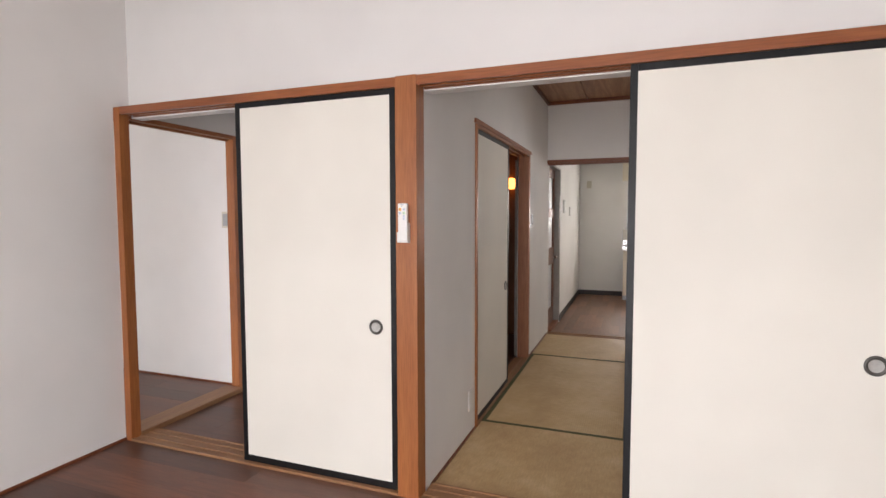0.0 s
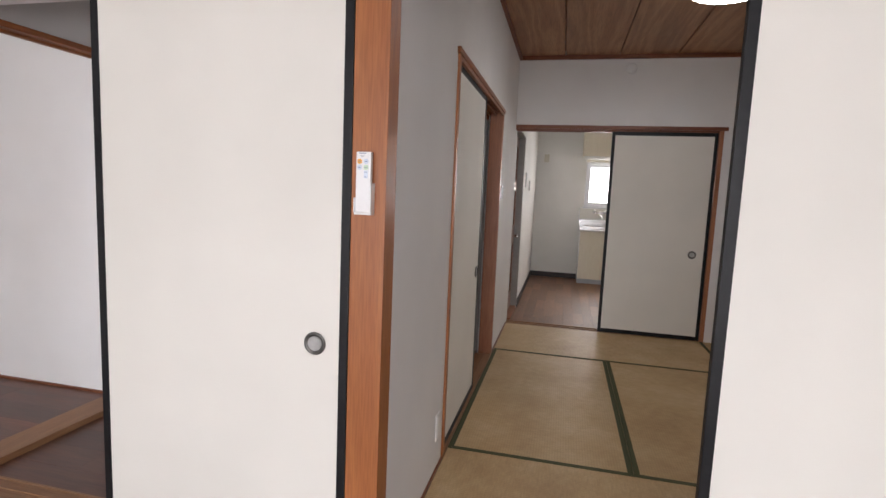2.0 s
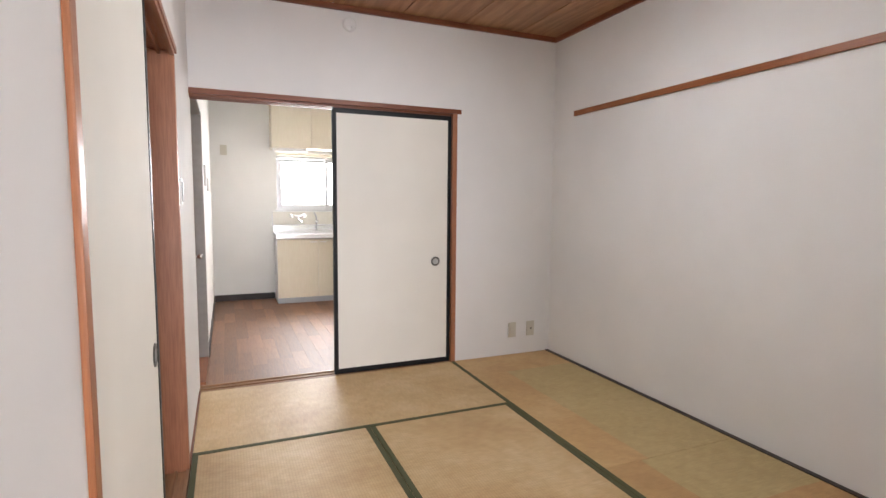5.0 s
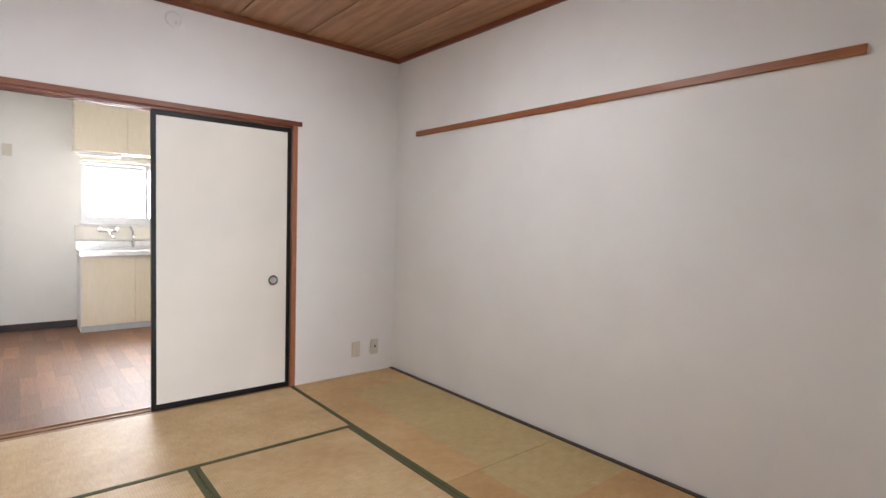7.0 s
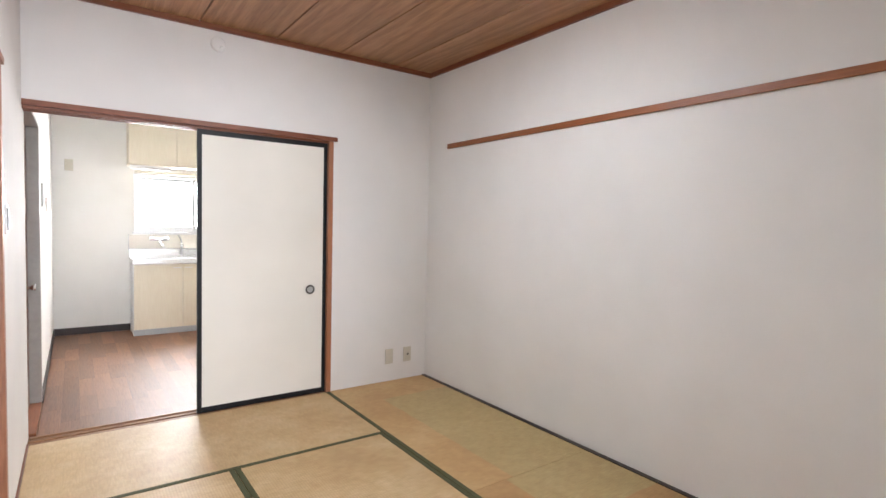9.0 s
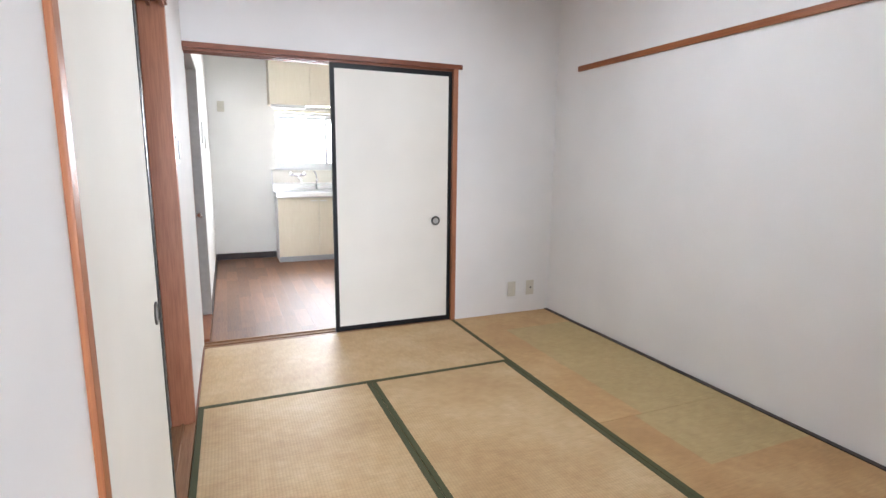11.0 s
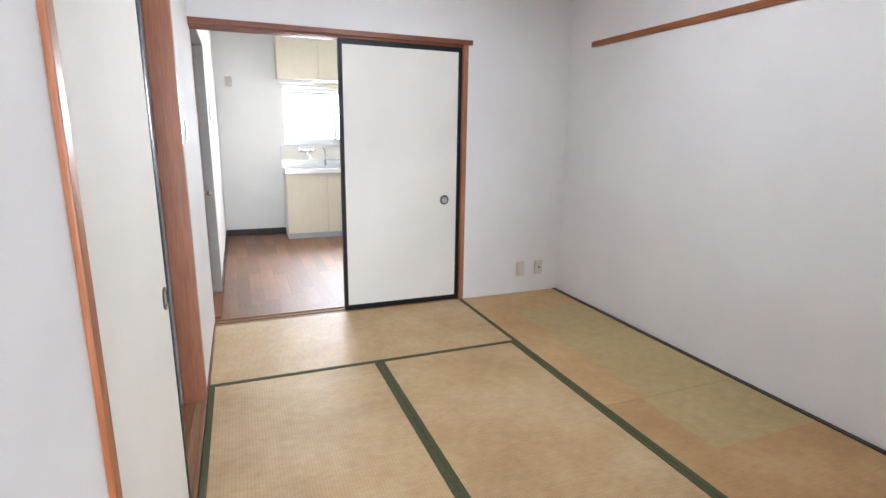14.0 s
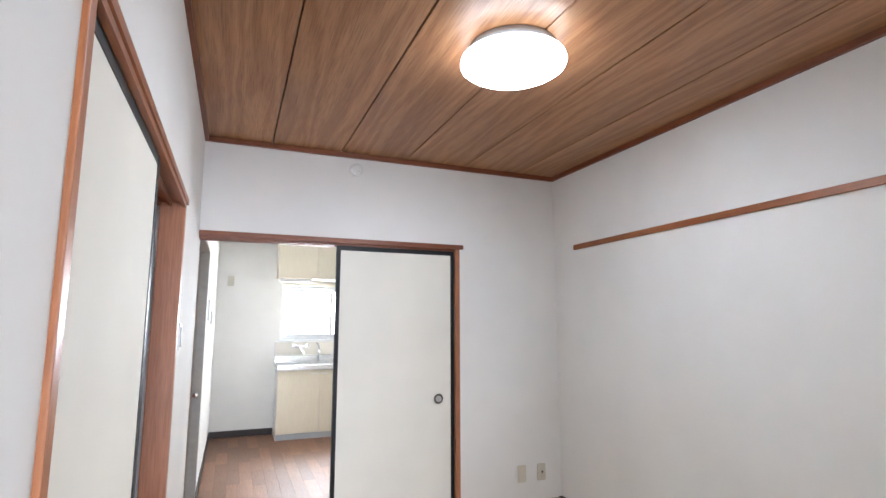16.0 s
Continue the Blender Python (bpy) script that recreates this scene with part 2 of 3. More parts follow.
def tube(points, radius, steps=12):
    """A round pipe along points."""
    bm = bmesh.new()
    pts = [Vector(p) for p in points]
    rings = []
    for i, p in enumerate(pts):
        d = (pts[min(i + 1, len(pts) - 1)] - pts[max(i - 1, 0)]).normalized()
        q = d.to_track_quat("Z", "Y").to_matrix()
        rings.append([bm.verts.new(p + q @ Vector((radius * math.cos(2 * math.pi * j / steps), radius * math.sin(2 * math.pi * j / steps), 0))) for j in range(steps)])
    for a, b in zip(rings, rings[1:]):
        for j in range(steps):
            bm.faces.new((a[j], a[(j + 1) % steps], b[(j + 1) % steps], b[j])).smooth = True
    bm.faces.new(rings[0][::-1])
    bm.faces.new(rings[-1])
    return bm


def part(name, bm, material, parent=None, label=""):
    me = bpy.data.meshes.new(name)
    bm.to_mesh(me)
    bm.free()
    me.materials.append(material)
    ob = new(name, me)
    if parent:
        ob.parent = parent
    return tagged(ob, label)


def built(name, bm, material, label, category="", kind="structure"):
    return tagged(part(name, bm, material), label, category, kind=kind)


def empty(name, label, category, at=(0, 0, 0), group="", kind=""):
    ob = new(name)
    ob.matrix_basis = Matrix.Translation(at)
    return tagged(ob, label, category, group, kind)


# ---- plan ----
XL, XR = 0.0, 2.628            # tatami room, across
YN, YF = 0.172, 3.585             # tatami room, along
HC = 2.508                      # ceiling height
FL = 0.025                      # floor of the boarded rooms by the balcony
RX0, RX1, RY0 = -1.80, 1.98, -3.9
KX, KY = 0.030, 6.80            # kitchen: side wall and back wall

# floors (boards are laid on these)
built("floor_1", cubes((RX0 - 2.6, RY0 - 0.2, -0.15, RX1 + 0.2, 0.0, FL - 0.012)), SILL_WOOD, "subfloor under the brown boards of the front rooms", "floor")
built("floor_2", cubes((RX0 - 2.6, 0.0, -0.15, -0.1025, 1.0, FL - 0.012)), SILL_WOOD, "subfloor under the boards beyond the left doors", "floor")
built("floor_3", cubes((-0.1, 0.0, -0.15, XR + 0.1, YF + 0.12, -0.055)), SILL_WOOD, "subfloor under the straw mats", "floor")
built("floor_4", cubes((-0.113, YF + 0.12, -0.15, XR + 0.1, KY + 0.1, -0.024)), SILL_WOOD, "subfloor under the kitchen boards", "floor")
built("floor_5", cubes((-1.9, 1.0, -0.15, -0.13, 5.0, -0.01)), FLOOR_WOOD, "dark boarded floor of the washroom passage", "floor")

# walls of the front room
built("wall_partition", cubes((RX0, 0.10, 1.846, XR + 0.1, 0.17, HC + 0.05), (1.876, 0.02, -0.1, XR + 0.1, 0.17, 1.846)), WALL, "white papered wall above the sliding doors", "wall")
built("wall_room_west", cubes((RX0 - 0.1, RY0, 0.0, RX0, 0.0, HC + 0.03), (RX0 - 0.1, 0.0, 1.85, RX0, 0.17, HC + 0.03)), WALL, "white papered side wall of the front room", "wall")
built("wall_room_east", cubes((RX1, RY0, 0.0, RX1 + 0.1, 0.02, HC + 0.03)), WALL, "white papered side wall of the front room", "wall")
built("wall_balcony", cubes((RX0 - 2.6, RY0 - 0.12, -0.1, -4.0, RY0, HC + 0.03), (-2.4, RY0 - 0.12, -0.1, -1.2, RY0, HC + 0.03), (1.82, RY0 - 0.12, -0.1, RX1 + 0.1, RY0, HC + 0.03), (-4.0, RY0 - 0.12, 2.03, -2.4, RY0, HC + 0.03), (-1.2, RY0 - 0.12, 2.03, 1.82, RY0, HC + 0.03)), WALL, "white papered wall with balcony windows", "wall")
built("ceiling_1", cubes((RX0 - 2.6, RY0 - 0.12, HC + 0.03, RX1 + 0.1, 0.1, HC + 0.12)), CEIL_WHITE, "white papered ceiling of the front rooms", "ceiling")

# walls of the side room beyond the left doors
built("wall_side_room_back", cubes((RX0 - 2.6, 0.975, 0.0, -0.115, 1.06, HC)), WALL, "white papered wall of the side room", "wall")
built("wall_side_room_end", cubes((RX0 - 2.7, RY0, 0.0, RX0 - 2.6, 1.05, HC)), WALL, "white papered end wall of the side room", "wall")
built("wall_side_room_over", cubes((-1.90, 0.17, 1.867, -1.80, 0.975, HC)), WALL, "white wall above the side room opening", "wall")
built("ceiling_2", cubes((RX0 - 2.6, 0.17, 2.15, -0.115, 0.975, 2.22)), CEIL_WHITE, "low white ceiling beyond the left doors", "ceiling")

# walls of the tatami room
c0, c1, ch = 0.937, 2.557, 1.823   # opening of the side doors
built("wall_tatami_west", cubes((XL - 0.11, 0.087, -0.1, XL, 0.171, 1.845), (XL - 0.11, 0.171, -0.1, XL, c0 - 0.035, HC + 0.05), (XL - 0.11, c0 - 0.035, ch + 0.02, XL, c1 + 0.045, HC + 0.05), (XL - 0.11, c1 + 0.045, -0.1, XL, YF + 0.12, HC + 0.05)), WALL, "white papered wall with sliding doors", "wall")
built("wall_tatami_east", cubes((XR, 0.17, -0.1, XR + 0.1, YF + 0.12, HC + 0.05)), WALL, "white papered wall with a hanging rail", "wall")
built("wall_tatami_north", cubes((XL, YF, 1.865, 1.776, YF + 0.12, HC + 0.05), (1.776, YF, -0.1, XR, YF + 0.12, HC + 0.05)), WALL, "white papered wall with sliding doors to the kitchen", "wall")

# ceiling of boards with open joints
bm = bmesh.new()
xs = [XL, 0.41, 0.873, 1.35, 1.817, 2.285, XR]
for a, b in zip(xs, xs[1:]):
    cube(bm, a + 0.0045, 0.171, HC, b - 0.0045, YF, HC + 0.045)
cube(bm, XL, 0.171, HC + 0.045, XR, YF, HC + 0.05)
built("ceiling_3", bm, CEIL_WOOD, "brown wood-grain boarded ceiling", "ceiling")
trim = empty("trim_ceiling", "red-brown wooden moulding round the ceiling", "moulding", kind="structure")
part("moulding", cubes((XL, YF - 0.022, HC - 0.036, XR, YF, HC), bevel=0.003), TRIM_DARK, trim)
part("moulding", cubes((XL, 0.1705, HC - 0.036, XR, 0.192, HC), bevel=0.003), TRIM_DARK, trim)
part("moulding", cubes((XR - 0.022, 0.193, HC - 0.036, XR, YF - 0.023, HC), bevel=0.003), TRIM_DARK_Y, trim)
part("moulding", cubes((XL, 0.193, HC - 0.036, XL + 0.022, YF - 0.023, HC), bevel=0.003), TRIM_DARK_Y, trim)

# posts, head beams and sills of the partition
frame_1 = empty("trim_partition", "orange varnished timber posts and beams of the partition", "door frame", kind="structure")
part("post", cubes((RX0 + 0.002, 0.0, FL - 0.02, -1.755, 0.06, 1.892), bevel=0.003), POST_WOOD, frame_1)
part("post", cubes((-0.090, 0.0, -0.05, 0.011, 0.0865, 1.896), bevel=0.003), POST_WOOD, frame_1)
part("post", cubes((1.777, 0.0, -0.05, 1.875, 0.128, 1.896), bevel=0.003), POST_WOOD, frame_1)
for a, b in ((-1.7545, -0.0905), (0.0115, 1.7765)):
    part("beam", cubes((a, 0.004, 1.852, b, 0.019, 1.893), (a, 0.019, 1.868, b, 0.099, 1.893), (a, 0.048, 1.852, b, 0.060, 1.868), (a, 0.086, 1.852, b, 0.099, 1.868)), BEAM_WOOD, frame_1)
    z = 0.0 if a < -1 else -0.012
    part("sill", cubes((a, -0.004, -0.05, b, 0.165, 0.031 + z), (a, -0.004, 0.031 + z, b, 0.018, 0.036 + z), (a, 0.049, 0.031 + z, b, 0.062, 0.036 + z), (a, 0.106, 0.031 + z, b, 0.116, 0.036 + z), (a, 0.155, 0.031 + z, b, 0.165, 0.036 + z)), SILL_WOOD, frame_1)

# frame of the side room opening
frame_2 = empty("trim_side_room", "orange varnished frame of the side room opening", "door frame", kind="structure")
part("post", cubes((-1.852, 0.882, 0.0, -1.785, 0.973, 1.866), bevel=0.003), POST_WOOD, frame_2)
part("beam", cubes((-1.90, 0.061, 1.84, -1.785, 0.881, 1.866), (-1.85, 0.061, 1.827, -1.83, 0.881, 1.84)), BEAM_WOOD_Y, frame_2)
part("sill", cubes((-1.90, 0.061, FL - 0.02, -1.75, 0.881, FL + 0.03), bevel=0.003), SILL_WOOD_Y, frame_2)

# frame of the side doors in the tatami room
frame_3 = empty("trim_side_doors", "red-brown wooden frame round the side doors", "door frame", kind="structure")
part("post", cubes((XL - 0.115, c0 - 0.035, -0.03, XL + 0.010, c0, ch + 0.019), bevel=0.003), POST_WOOD, frame_3)
part("post", cubes((XL - 0.095, c1, -0.03, XL + 0.006, c1 + 0.045, ch + 0.019), bevel=0.003), POST_BROWN, frame_3)
part("beam", cubes((XL - 0.115, c0 - 0.05, ch + 0.02, XL + 0.014, c1 + 0.05, ch + 0.045), (XL - 0.008, c0, ch, XL + 0.008, c1, ch + 0.019), (XL - 0.055, c0, ch, XL - 0.043, c1, ch + 0.019), (XL - 0.105, c0, ch, XL - 0.093, c1, ch + 0.019)), BEAM_WOOD_Y, frame_3)
part("sill", cubes((XL - 0.115, c0, -0.05, XL + 0.006, c1, -0.002), (XL - 0.008, c0, -0.002, XL + 0.006, c1, 0.006), (XL - 0.055, c0, -0.002, XL - 0.043, c1, 0.006)), SILL_WOOD_Y, frame_3)

# frame of the kitchen doors
frame_4 = empty("trim_kitchen_doors", "red-brown wooden frame of the kitchen doors", "door frame", kind="structure")
part("beam", cubes((XL + 0.001, YF - 0.014, 1.862, 1.808, YF + 0.12, 1.893), (XL + 0.001, YF + 0.006, 1.846, 1.743, YF + 0.014, 1.862), (XL + 0.001, YF + 0.05, 1.846, 1.743, YF + 0.062, 1.862), (XL + 0.001, YF + 0.098, 1.846, 1.743, YF + 0.12, 1.862)), TRIM_DARK, frame_4)
part("post", cubes((1.744, YF - 0.010, -0.03, 1.778, YF + 0.12, 1.861), bevel=0.002), POST_BROWN, frame_4)
part("sill", cubes((XL + 0.001, YF - 0.004, -0.05, 1.743, YF + 0.12, -0.008), (XL + 0.001, YF - 0.004, -0.008, 1.743, YF + 0.010, 0.001), (XL + 0.001, YF + 0.05, -0.008, 1.743, YF + 0.062, 0.001), (XL + 0.001, YF + 0.104, -0.008, 1.743, YF + 0.12, 0.003)), SILL_WOOD, frame_4)

# kitchen walls
d0, d1 = 3.725, 4.385
built("wall_kitchen_west", cubes((-0.11, YF + 0.12, -0.05, 0.0, d0, 2.42), (-0.11, d0, 1.865, KX, d1, 2.42), (-0.11, d1, -0.05, KX, KY + 0.1, 2.42)), WALL_KITCHEN, "cream papered kitchen wall with a door", "wall")
wx0, wx1, wz0, wz1 = 0.775, 2.02, 1.100, 1.768
built("wall_kitchen_north", cubes((KX, KY, -0.05, wx0, KY + 0.1, 2.42), (wx0, KY, -0.05, wx1, KY + 0.1, wz0), (wx0, KY, wz1, wx1, KY + 0.1, 2.42), (wx1, KY, -0.05, XR + 0.1, KY + 0.1, 2.42)), WALL_KITCHEN, "cream papered kitchen wall with a window", "wall")
built("wall_kitchen_east", cubes((XR, YF + 0.12, -0.05, XR + 0.1, KY, 2.42)), WALL_KITCHEN, "cream papered kitchen wall", "wall")
built("ceiling_4", cubes((-0.07, YF + 0.12, 2.42, XR + 0.1, KY + 0.1, 2.5)), CEIL_WHITE, "white papered kitchen ceiling", "ceiling")
base = empty("baseboard_kitchen", "dark brown kitchen baseboard", "baseboard", kind="structure")
part("board", cubes((KX, KY - 0.012, -0.012, 0.73, KY, 0.064), bevel=0.002), BASE_DARK, base)
part("board", cubes((KX, d1 + 0.02, -0.012, KX + 0.010, KY - 0.013, 0.066), bevel=0.002), BASE_DARK, base)
base = empty("baseboard_front", "thin brown skirting strip of the front room", "baseboard", kind="structure")
part("board", cubes((RX0, RY0, FL - 0.01, RX0 + 0.008, -0.002, FL + 0.014)), TRIM_DARK_Y, base)
part("board", cubes((RX0 - 2.6, 0.964, FL - 0.01, -1.902, 0.974, FL + 0.012)), TRIM_DARK, base)
base = empty("baseboard_tatami", "narrow dark strip along the mats", "baseboard", kind="structure")
part("board", cubes((XR - 0.028, YN, -0.03, XR, YF, 0.005)), BASE_DARK, base)
part("board", cubes((XL, YN, -0.03, XL + 0.008, c0 - 0.032, 0.010)), TRIM_DARK_Y, base)
part("board", cubes((XL, c1 + 0.047, -0.03, XL + 0.008, YF - 0.005, 0.010)), TRIM_DARK_Y, base)

# passage behind the side doors
built("wall_passage", cubes((-1.9, 1.06, 0.0, -1.8, 5.0, 2.42), (-1.8, 3.45, 0.0, -0.113, 3.53, 2.42), (-1.8, 4.95, 0.0, -0.08, 5.05, 2.42)), DOOR_WOOD, "brown boarded wall of the washroom passage", "wall")
built("ceiling_5", cubes((-1.9, 1.06, 2.42, -0.113, 5.05, 2.5)), CEIL_WHITE, "white ceiling of the washroom passage", "ceiling")

# windows
def sliding_window(name, x0, x1, y, z0, z1, pane, label):
    w = empty(name, label, "window", kind="structure")
    fr = part("window_frame", cubes((x0, y - 0.09, z0, x0 + 0.03, y - 0.01, z1), (x1 - 0.03, y - 0.09, z0, x1, y - 0.01, z1), (x0 + 0.03, y - 0.09, z0, x1 - 0.03, y - 0.01, z0 + 0.03), (x0 + 0.03, y - 0.09, z1 - 0.03, x1 - 0.03, y - 0.01, z1)), ALU, w)
    xm = (x0 + x1) / 2
    for a, b, o in ((x0 + 0.03, xm + 0.02, -0.04), (xm - 0.02, x1 - 0.03, -0.065)):
        part("sash", cubes((a, y + o, z0 + 0.03, a + 0.035, y + o + 0.02, z1 - 0.03), (b - 0.035, y + o, z0 + 0.03, b, y + o + 0.02, z1 - 0.03), (a + 0.035, y + o, z0 + 0.03, b - 0.035, y + o + 0.02, z0 + 0.07), (a + 0.035, y + o, z1 - 0.065, b - 0.035, y + o + 0.02, z1 - 0.03)), ALU, w)
        g = part("pane", cubes((a + 0.035, y + o + 0.008, z0 + 0.07, b - 0.035, y + o + 0.012, z1 - 0.065)), pane, w)
        g.visible_shadow = False
    return w


sliding_window("window_1", -1.2, 1.82, RY0, 0.03, 2.03, GLASS, "aluminium sliding balcony window of the front room")
sliding_window("window_2", -4.0, -2.4, RY0, 0.03, 2.03, GLASS, "aluminium sliding balcony window of the side room")
sliding_window("window_3", wx0, wx1, KY + 0.10, wz0, wz1, FROST, "bright frosted kitchen window above the sink")
built("backdrop", cubes((-1.5, KY + 1.4, -0.5, 4.5, KY + 1.45, 4.0)), SKY_GLOW, "overexposed bright daylight outside", "backdrop")
built("ground", cubes((-60, -90, -3.2, 60, 90, -3.0)), plain("ground_grey", (0.25, 0.24, 0.22), 0.8), "grey ground far below the balcony", "ground")

# ---- mats ----


def tatami(x0, y0, x1, y1, along, borders, patch=None, tone=(1.0, 1.0, 1.0), label="faded straw tatami mat with dark green cloth borders"):
    """A mat; along: axis of its long side; borders: two cloths on the long sides."""
    ob = empty("tatami_mat", label, "tatami mat", (0, 0, 0), "straw mats on the floor")
    g = 0.0012
    part("rush_cover", cubes((x0 + g, y0 + g, -0.054, x1 - g, y1 - g, 0.0), bevel=0.0), tatami_stuff("rush", along, patch, tone), ob)
    w = 0.027
    for side in borders:
        if side == "x0":
            b = (x0 + g, y0 + g, -0.01, x0 + w, y1 - g, 0.0022)
        elif side == "x1":
            b = (x1 - w, y0 + g, -0.01, x1 - g, y1 - g, 0.0022)
        elif side == "y0":
            b = (x0 + g, y0 + g, -0.01, x1 - g, y0 + w, 0.0022)
        else:
            b = (x0 + g, y1 - w, -0.01, x1 - g, y1 - g, 0.0022)
        part("border", cubes(b), BORDER, ob)
    return ob


mx, my0, my1 = 1.742, 1.040, 2.690
tatami(XL + 0.009, my1, mx, YF - 0.005, 0, ("y0",), label="horizontal straw mat before the kitchen doors, worn and shiny")
tatami(XL + 0.009, my0, 0.880, my1, 1, ("x0", "x1"))
tatami(0.880, my0, mx, my1, 1, ("x0", "x1"))
tatami(XL + 0.009, YN + 0.001, mx, my0, 0, ("y1",), label="straw mat by the partition sill")
tatami(mx, 1.86, XR - 0.029, YF, 1, ("x0",), (2.03, 1.0, 2.66, 3.22), (0.98, 0.90, 0.79), "straw mat with a paler unfaded rectangle")
tatami(mx, YN + 0.001, XR - 0.029, 1.86, 1, ("x0",), (1.98, 1.42, 2.66, 2.5), (0.90, 0.80, 0.67), "straw mat with a paler unfaded rectangle, more worn")

# ---- sliding doors ----


def fusuma(width, height, label, handle_x, group, handle_z=0.77):
    """A papered sliding door, its lower corner at the origin, width along x, its face towards -y."""
    ob = empty("sliding_door", label, "sliding door", group=group)
    w, t = 0.027, 0.024
    part("panel", cubes((w, 0.003, 0.035, width - w, t - 0.003, height - 0.032)), FUSUMA, ob)
    part("stile", cubes((0, 0, 0, w, t, height), bevel=0.002), LACQUER, ob, "black lacquered stile")
    part("stile", cubes((width - w, 0, 0, width, t, height), bevel=0.002), LACQUER, ob, "black lacquered stile")
    part("rail", cubes((w, 0.001, 0, width - w, t - 0.001, 0.036), bevel=0.002), LACQUER, ob, "black lacquered rail")
    part("rail", cubes((w, 0.001, height - 0.033, width - w, t - 0.001, height), bevel=0.002), LACQUER, ob, "black lacquered rail")
    hm = Matrix.Translation((handle_x, 0.0029, handle_z)) @ pose(0, 0, 0, 90, 0, 0)
    h = part("handle", lathe([(0.0215, 0.0), (0.034, 0.0), (0.035, 0.002), (0.033, 0.0045), (0.028, 0.0052), (0.024, 0.003), (0.0215, 0.0)], hm, 40), PEWTER, ob, "round pewter finger pull")
    part("cup", lathe([(0.0, 0.0008), (0.018, 0.0008), (0.0225, 0.003)], hm, 32), CUP_GREY, h, "grey sunken cup")
    return ob


def place(ob, x, y, z, turn=0):
    ob.matrix_basis = pose(x, y, z, 0, 0, turn)
    return ob


G1 = "doors of the partition"
place(fusuma(0.878, 1.829, "cream papered sliding door with black lacquered frame", 0.774, G1, 0.755), -0.979, 0.021, 0.0305)
place(fusuma(0.880, 1.826, "cream papered sliding door behind another, black frame", 0.11, G1, 0.748), -1.004, 0.063, 0.0315)
place(fusuma(0.905, 1.840, "large cream papered sliding door with black lacquered frame", 0.785, G1, 0.772), 0.870, 0.021, 0.019)
place(fusuma(0.800, 1.825, "cream papered sliding door stacked behind another", 0.11, G1, 0.772), 0.975, 0.1285, 0.0195)
G2 = "doors to the kitchen"
place(fusuma(0.876, 1.845, "cream papered sliding door half closing the kitchen opening", 0.755, G2, 0.775), 0.866, YF + 0.018, 0.001)
place(fusuma(0.866, 1.845, "cream papered sliding door stacked behind, kitchen side", 0.10, G2), 0.874, YF + 0.068, 0.001)
G3 = "doors of the washroom passage"
place(fusuma(0.877, ch + 0.004, "cream papered side door, closed, black lacquered edge", 0.787, G3), XL - 0.008, c0 + 0.002, 0.0, 90)
place(fusuma(0.86, ch + 0.006, "cream papered side door stacked behind, black edge", 0.06, G3), XL - 0.056, c0 + 0.004, 0.0, 90)

# ---- things of the tatami room ----
rail = empty("picture_rail", "long brown wooden hanging rail on the white wall", "rail")
part("rail_board", cubes((XR - 0.016, 0.58, 1.867, XR - 0.0005, 3.310, 1.904), bevel=0.003), BEAM_WOOD_Y, rail)

lx, ly = 1.300, 1.908
lamp = empty("ceiling_lamp", "round white ceiling lamp, switched on", "ceiling lamp", (lx, ly, HC))
part("base", lathe([(0.0, 0.0), (0.185, 0.0), (0.19, -0.004), (0.19, -0.052), (0.0, -0.052)]), GREY_PLASTIC, lamp, "grey mounting base")
part("rim", lathe([(0.188, -0.053), (0.217, -0.054), (0.226, -0.058), (0.2285, -0.064), (0.2285, -0.068), (0.19, -0.068)], None, 64), RIM_GLOW, lamp, "faintly glowing white rim")
part("shade", lathe([(0.2285, -0.0682), (0.2295, -0.074), (0.227, -0.082), (0.21, -0.094), (0.17, -0.104), (0.10, -0.111), (0.0, -0.113)], None, 64), LAMP_GLOW, lamp, "glowing white round diffuser")


def wall_plate(name, x, z, y, label, hole):
    ob = empty(name, label, "wall plate", (x, y, z), "plates low on the wall")
    part("plate", cubes((-0.035, -0.007, -0.06, 0.035, -0.0005, 0.06), bevel=0.003), IVORY, ob)
    part("insert", cubes((-0.024, -0.0095, -0.05, 0.024, -0.0072, 0.05), bevel=0.001), IVORY, ob)
    if hole:
        part("socket", lathe([(0.0, 0.004), (0.005, 0.004), (0.008, 0.0), (0.0, 0.0)], Matrix.Translation((0.004, -0.0095, 0.0)) @ pose(0, 0, 0, 90, 0, 0), 16), DARK_SLOT, ob, "dark aerial jack")
    return ob


wall_plate("blank_plate", 2.279, 0.200, YF, "beige blank wall plate low on the white wall", False)
wall_plate("aerial_socket", 2.449, 0.200, YF, "beige aerial socket plate low on the white wall", True)

hook = empty("wall_outlet_cap", "small round white cap high on the wall", "cable cap", (0.983, YF, 2.39))
part("cap", lathe([(0.0, 0.022), (0.036, 0.022), (0.044, 0.016), (0.046, 0.0)], pose(0, 0, 0, 90, 0, 0), 32), WHITE_PLASTIC, hook)
part("knob", lathe([(0.0, 0.02), (0.008, 0.018), (0.009, 0.0)], pose(0.012, -0.021, -0.022, 90, 0, 0), 16), WHITE_PLASTIC, hook)

vent = empty("floor_socket_plate", "white low socket plate on the side wall", "wall plate", (XL, 0.80, 0.208))
part("plate", cubes((0.0005, -0.035, -0.06, 0.008, 0.035, 0.06), bevel=0.003), WHITE_PLASTIC, vent)
part("insert", cubes((0.0082, -0.022, -0.045, 0.0105, 0.022, 0.045), bevel=0.001), WHITE_PLASTIC, vent)

